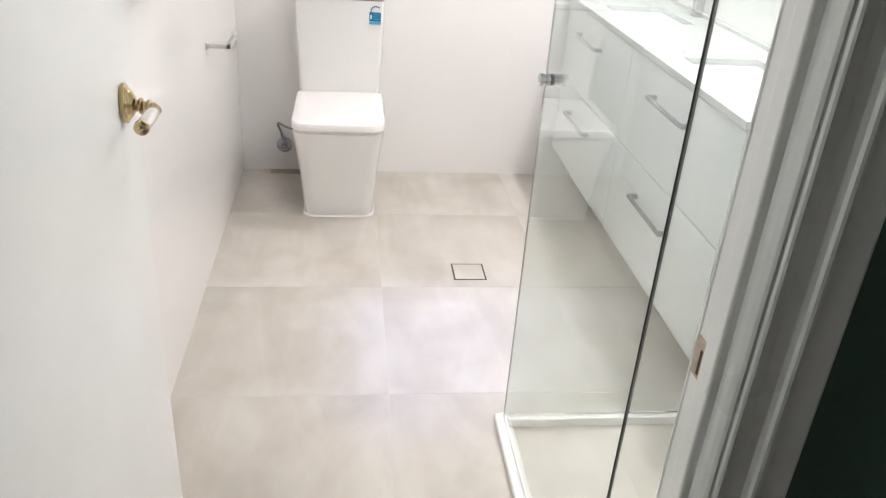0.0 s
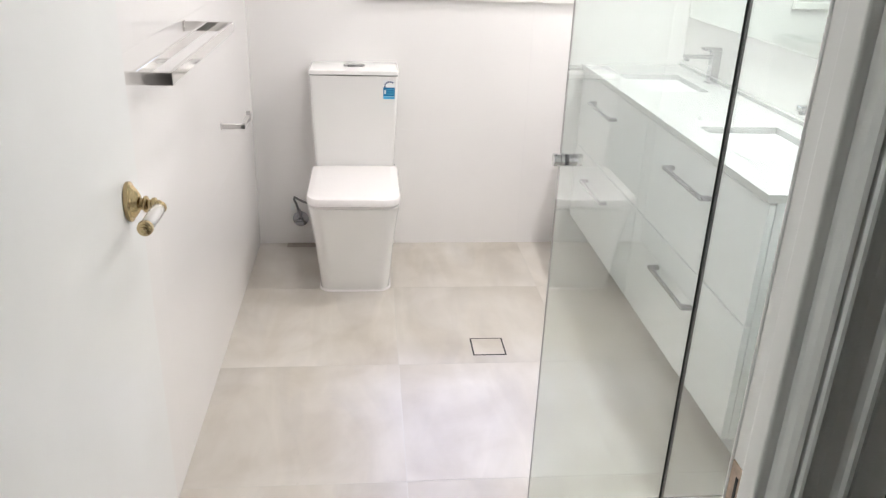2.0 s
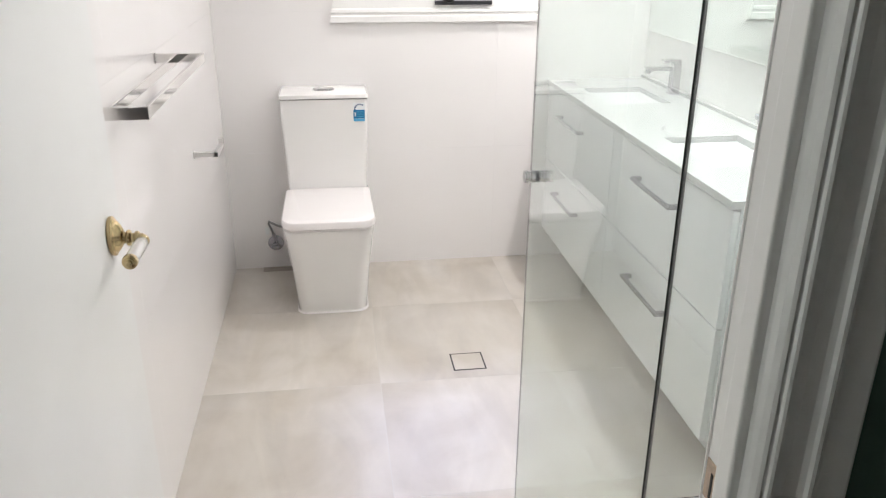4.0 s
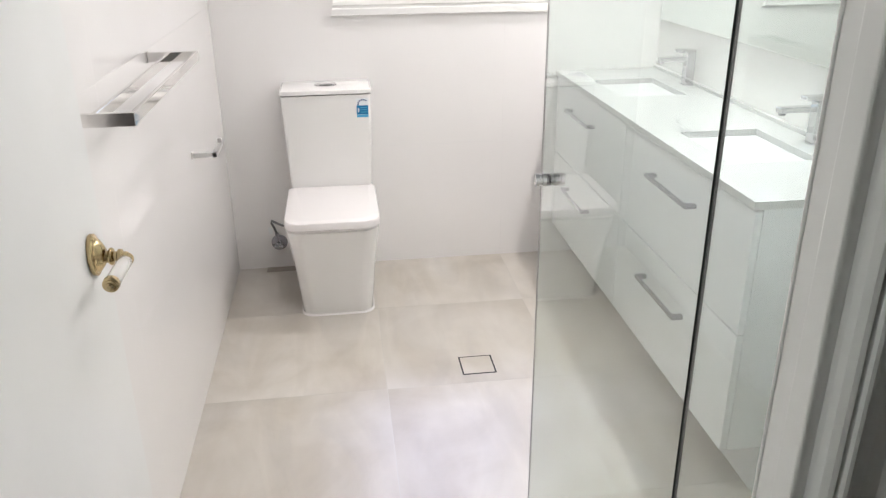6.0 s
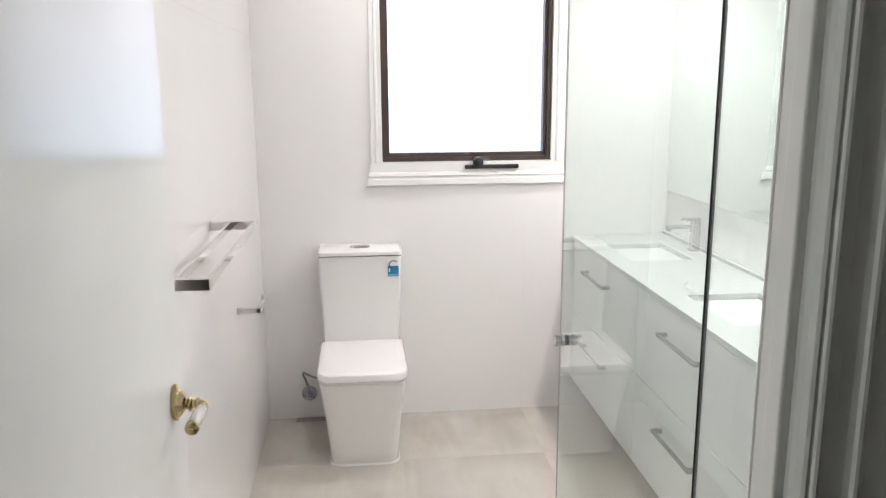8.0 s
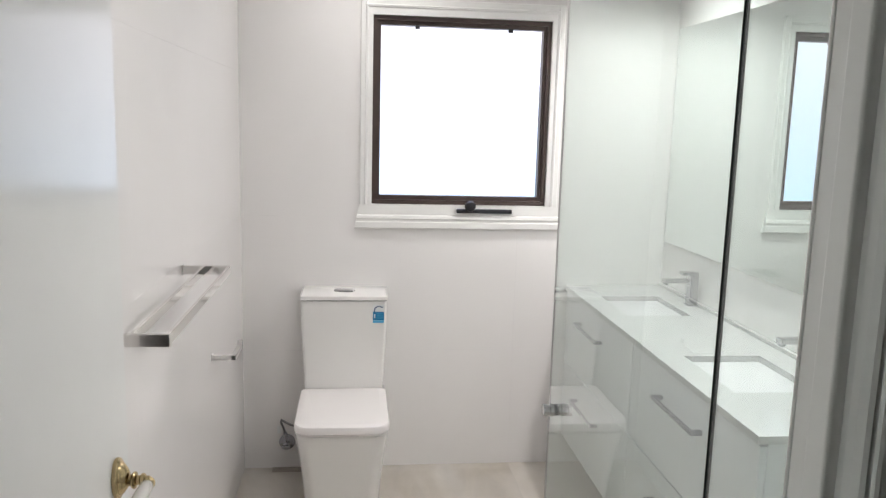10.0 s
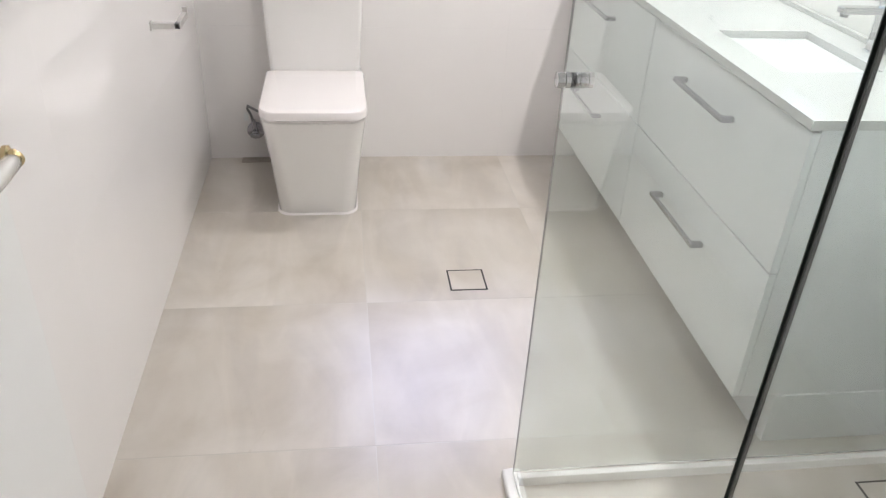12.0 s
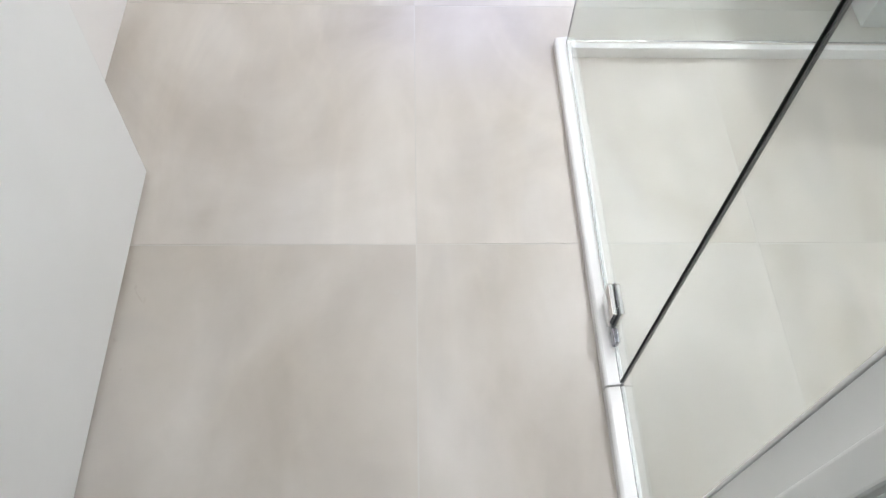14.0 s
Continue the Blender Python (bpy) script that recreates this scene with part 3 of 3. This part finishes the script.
# ---- towel rail, paper holder, switch on the tiled wall ----
rail = thing("towel_rail", "double square chrome towel rail on the tiled wall", "towel rail", (0, -1.5165, 1.117))
for y in (-0.3625, 0.3625):
    part("bracket", box(0.0005, 0.136, y - 0.006, y + 0.006, 0.0, 0.025, 0.0012), M_BRUSHED, rail)
    part("wall_plate", box(0.0004, 0.006, y - 0.011, y + 0.011, -0.002, 0.027, 0.001), M_BRUSHED, rail)
for x in (0.0625, 0.1312):
    part("bar", box(x - 0.0045, x + 0.0045, -0.3565, 0.3565, 0.001, 0.024, 0.0012), M_BRUSHED, rail)

holder = thing("toilet_paper_holder", "square chrome toilet paper holder on the tiled wall", "paper holder", (0, -0.730, 0.732))
part("wall_plate", box(0.0005, 0.005, -0.012, 0.012, -0.002, 0.022, 0.001), M_HOLDER, holder)
part("arm", box(0.0045, 0.082, -0.008, 0.008, 0.002, 0.018, 0.0012), M_HOLDER, holder)
part("bar", box(0.068, 0.083, -0.008, 0.140, 0.002, 0.018, 0.0012), M_HOLDER, holder)
part("tip", box(0.068, 0.083, 0.126, 0.140, 0.016, 0.032, 0.0012), M_HOLDER, holder)

switch = thing("light_switch", "clear-edged white three-gang light switch on the tiled wall", "light switch", (0, -1.802, 1.283))
part("plate", box(0.0005, 0.0035, -0.037, 0.037, -0.058, 0.058, 0.0014), M_WTILE, switch)
for k in (-0.026, 0.0, 0.026):
    part("rocker", box(0.0030, 0.0105, 0.008, 0.026, k - 0.008, k + 0.008, 0.003), M_ALU, switch)

# ---- open door with its brass lever ----
door = thing("door_1", "white painted flush door standing open against the tiled wall", "door", (0.088, -2.858, 0.010), kind="structure")
door.rotation_euler.y = 0.002
part("leaf", box(0.0, 0.035, 0.0, 0.722, 0.0, 2.030, 0.0015), M_DOOR, door)
HY, HZ = 0.652, 0.988
hd = part("door_handle", lathe([(0.0275, 0.0352), (0.029, 0.037), (0.029, 0.042), (0.0265, 0.0440), (0.0245, 0.0440), (0.022, 0.0475), (0.016, 0.0525), (0.010, 0.056)], "x", (0, 0, 0), 40), M_BRASS, door, "aged brass lever handle with an oval rose", smooth=True)
for v in hd.data.vertices:
    v.co = Vector((v.co.x, v.co.y * 0.80 + HY, v.co.z * 1.13 + HZ + 0.004))
part("stem", lathe([(0.010, 0.054), (0.0085, 0.059), (0.0125, 0.061), (0.0135, 0.0635), (0.0125, 0.066), (0.0075, 0.068), (0.0075, 0.072), (0.0105, 0.074), (0.0105, 0.079), (0.0065, 0.081), (0.0065, 0.086), (0.004, 0.088)], "x", (0, HY, HZ), 24), M_BRASS, hd, smooth=True)
GRIP = (0.0835, HY, HZ - 0.006)
part("grip", lathe([(0.0078, -0.004), (0.0104, -0.009), (0.0110, -0.040), (0.0104, -0.080), (0.0100, -0.083)], "y", GRIP, 28), M_ACRYL, hd, "clear acrylic grip", smooth=True)
part("end_cap", lathe([(0.0112, -0.082), (0.0119, -0.085), (0.0113, -0.091), (0.0085, -0.093), (0.0085, -0.095), (0.0055, -0.0955), (0.0055, -0.098), (0.003, -0.100)], "y", GRIP, 28), M_BRASS, hd, smooth=True)
part("collar", lathe([(0.0070, 0.006), (0.0105, 0.003), (0.0105, -0.002), (0.0092, -0.005)], "y", GRIP, 24), M_BRASS, hd, smooth=True)
part("latch_plate", box(0.006, 0.029, 0.7205, 0.7235, HZ - 0.03, HZ + 0.03, 0.0008), M_BRASS, door)

# ---- shower screen ----
GX, GY, GH = 0.911, -1.813, 2.00
screen = thing("shower_screen", "frameless clear glass corner shower screen in white floor channels", "shower screen", (GX, GY, 0))


def in_screen(name, bm, material, parent=None, label="", smooth=False):
    ob = part(name, bm, material, None, label, smooth)
    ob.parent = parent or screen
    if parent is None:
        ob.matrix_parent_inverse = Matrix.Translation((-GX, -GY, 0))
    return ob


def channel_y(x, y0, y1):
    prof = [(-0.025, 0.0005), (-0.025, 0.017), (-0.023, 0.020), (-0.020, 0.0215), (0.008, 0.026), (0.010, 0.024), (0.010, 0.0005)]
    bm = bmesh.new()
    rows = [(bm.verts.new((x + u, y0, z)), bm.verts.new((x + u, y1, z))) for u, z in prof]
    for i in range(len(rows)):
        (a, b), (c, e) = rows[i], rows[(i + 1) % len(rows)]
        bm.faces.new((a, b, e, c))
    bm.faces.new([r[0] for r in rows])
    bm.faces.new([r[1] for r in rows])
    return bm


in_screen("floor_channel", channel_y(GX, D + 0.001, -2.5585), M_ALU)
in_screen("door_sill", channel_y(GX, -2.5555, GY + 0.012), M_ALU)
ch = channel_y(0, GX + 0.015, W - 0.001)
for v in ch.verts:
    v.co = Vector((v.co.y, GY - 0.016 - v.co.x * 0.62, v.co.z))
in_screen("floor_channel", ch, M_ALU)
gdoor = in_screen("glass_door", box(GX - 0.004, GX + 0.004, -2.5525, GY - 0.006, 0.0275, GH), M_GLASS, None, "hinged clear glass shower door")
fixed = in_screen("fixed_panel", box(GX - 0.004, GX + 0.004, D + 0.003, -2.560, 0.0265, GH), M_GLASS)
ret = in_screen("return_panel", box(GX + 0.006, W - 0.003, GY - 0.004, GY + 0.004, 0.0265, GH), M_GLASS)
for g in (gdoor, fixed, ret):
    g.visible_shadow = False
in_screen("glass_edge", box(GX - 0.0041, GX + 0.0041, -2.5540, -2.5528, 0.0275, GH), M_EDGE, gdoor)
in_screen("glass_edge", box(GX - 0.0041, GX + 0.0041, -2.5607, -2.5588, 0.0270, GH), M_EDGE, fixed)
in_screen("glass_edge", box(GX - 0.0042, GX + 0.0042, GY - 0.0062, GY - 0.0050, 0.0275, GH), M_THINEDGE, gdoor)
in_screen("door_seal", box(GX - 0.005, GX + 0.005, -2.40, GY - 0.008, 0.0262, 0.0273), M_SEAL, gdoor)
in_screen("knob", lathe([(0.010, -0.034), (0.0135, -0.033), (0.0135, -0.025), (0.0112, -0.024), (0.0112, -0.020), (0.0135, -0.019), (0.0135, -0.011), (0.0112, -0.010), (0.0112, -0.006), (0.012, -0.005), (0.012, -0.004)], "x", (GX + 0.005, -1.862, 0.970), 24),
               M_CHROME, gdoor, "ribbed chrome pull knob", True)
in_screen("knob", lathe([(0.012, 0.004), (0.012, 0.005), (0.0112, 0.006), (0.0112, 0.010), (0.0135, 0.011), (0.0135, 0.019), (0.0112, 0.020), (0.0112, 0.024), (0.0135, 0.025), (0.0135, 0.033), (0.010, 0.034)], "x", (GX + 0.005, -1.862, 0.970), 24),
          M_CHROME, gdoor, "ribbed chrome pull knob", True)
in_screen("washer", lathe([(0.0118, -0.0062), (0.0118, -0.0042)], "x", (GX, -1.862, 0.970), 20), M_BLACK, gdoor)
in_screen("washer", lathe([(0.0118, 0.0042), (0.0118, 0.0092)], "x", (GX, -1.862, 0.970), 20), M_BLACK, gdoor)
for z in (0.03, 1.87):
    in_screen("hinge", box(GX - 0.0125, GX - 0.0045, -2.462, -2.408, z, z + 0.045, 0.0015), M_BRUSHED, gdoor, "square chrome pivot hinge")
    in_screen("gasket", box(GX + 0.0041, GX + 0.0062, -2.464, -2.406, z - 0.001, z + 0.046), M_BLACK, gdoor)
    in_screen("hinge", box(GX + 0.0063, GX + 0.0135, -2.462, -2.408, z, z + 0.045, 0.0015), M_BRUSHED, gdoor, "square chrome pivot hinge")
in_screen("hinge_pin", box(GX - 0.008, GX + 0.008, -2.495, -2.470, 0.027, 0.045, 0.002), M_SATIN, gdoor)

# ---- floor wastes ----
def drain(x0, x1, y0, y1):
    d = thing("floor_waste", "square tile-insert floor waste with a thin dark slot", "floor drain", ((x0 + x1) / 2, (y0 + y1) / 2, 0), "floor wastes")
    hx, hy = (x1 - x0) / 2, (y1 - y0) / 2
    part("slot", grid_slab([-hx, -hx + 0.0055, hx - 0.0055, hx], [-hy, -hy + 0.0055, hy - 0.0055, hy], 0.0001, 0.0010, {(1, 1)}, lambda u, v, w: (u, v, w)), M_SLOT, d)
    part("tile_insert", box(-hx + 0.0058, hx - 0.0058, -hy + 0.0058, hy - 0.0058, 0.0001, 0.0014), M_FLOOR, d)
    return d


first_drain = drain(0.866, 0.986, -1.031, -0.911)
copy_thing(first_drain, pose(1.785, -1.945, 0))

# ---- tiles, last ----
def tile_mesh(name, rects, put, material, depth0, depth1):
    bm = bmesh.new()
    for u0, u1, v0, v1 in rects:
        grid_slab([u0, u1], [v0, v1], depth0, depth1, set(), put, bm)
    return part(name, bm, material)


def split(u0, u1, v0, v1, hole):
    """The rectangle less a hole, as up to four rectangles."""
    if hole is None:
        return [(u0, u1, v0, v1)]
    a, b, c, e = hole
    if u1 <= a or u0 >= b or v1 <= c or v0 >= e:
        return [(u0, u1, v0, v1)]
    out = []
    if v0 < c:
        out.append((u0, u1, v0, c))
    if v1 > e:
        out.append((u0, u1, e, v1))
    lo, hi = max(v0, c), min(v1, e)
    if u0 < a:
        out.append((u0, a, lo, hi))
    if u1 > b:
        out.append((b, u1, lo, hi))
    return out


def tiling(parent, us, vs, gap, put, material, d0, d1, name, hole=None):
    for u0, u1 in zip(us, us[1:]):
        for v0, v1 in zip(vs, vs[1:]):
            rects = split(u0 + gap, u1 - gap, v0 + gap, v1 - gap, hole)
            if rects:
                t = tile_mesh(name, rects, put, material, d0, d1)
                t.parent = parent


FX = [-0.001, 0.601, 1.203, 1.805, W + 0.001]
FY = [HALLW + 0.03, -2.286, -1.684, -1.082, -0.481, 0.0015]
tiling(floor, FX, FY, 0.0012, lambda u, v, w: (u, v, w), M_FLOOR, -0.0004, 0.0, "tile")
# flat strip, darker than the tiles, along the foot of the back wall
part("floor_strip", box(0.125, 0.290, -0.050, -0.0005, 0.0003, 0.0022, 0.0006), M_PATCH, floor, "dull brown-grey patch at the foot of the wall")
ZR = [-0.0005, 0.548, 1.148, 1.748, H + 0.0005]
tiling(wall_left, [D, -1.620, -0.420, 0.0007], ZR, 0.00014, lambda u, v, w: (w, u, v), M_WTILE, -0.0010, 0.0, "tile")
tiling(wall_right, [D, -2.408, -1.204, 0.0007], ZR, 0.00014, lambda u, v, w: (W - w, u, v), M_WTILE, -0.0010, 0.0, "tile")
tiling(wall_back, [-0.0007, 1.203, W + 0.0007], ZR, 0.00014, lambda u, v, w: (u, -w, v), M_WTILE, -0.0010, 0.0, "tile", (WX0, WX1, WZ0, WZ1))
tiling(wall_front, [0.0, JL - 0.021], ZR, 0.00014, lambda u, v, w: (u, D + w, v), M_WTILE, -0.0010, 0.0, "tile")
tiling(wall_front, [JL - 0.021, JR + 0.021], [JH + 0.021, H], 0.00014, lambda u, v, w: (u, D + w, v), M_WTILE, -0.0010, 0.0, "tile")
tiling(wall_front, [JR + 0.021, W], ZR, 0.00014, lambda u, v, w: (u, D + w, v), M_WTILE, -0.0010, 0.0, "tile")
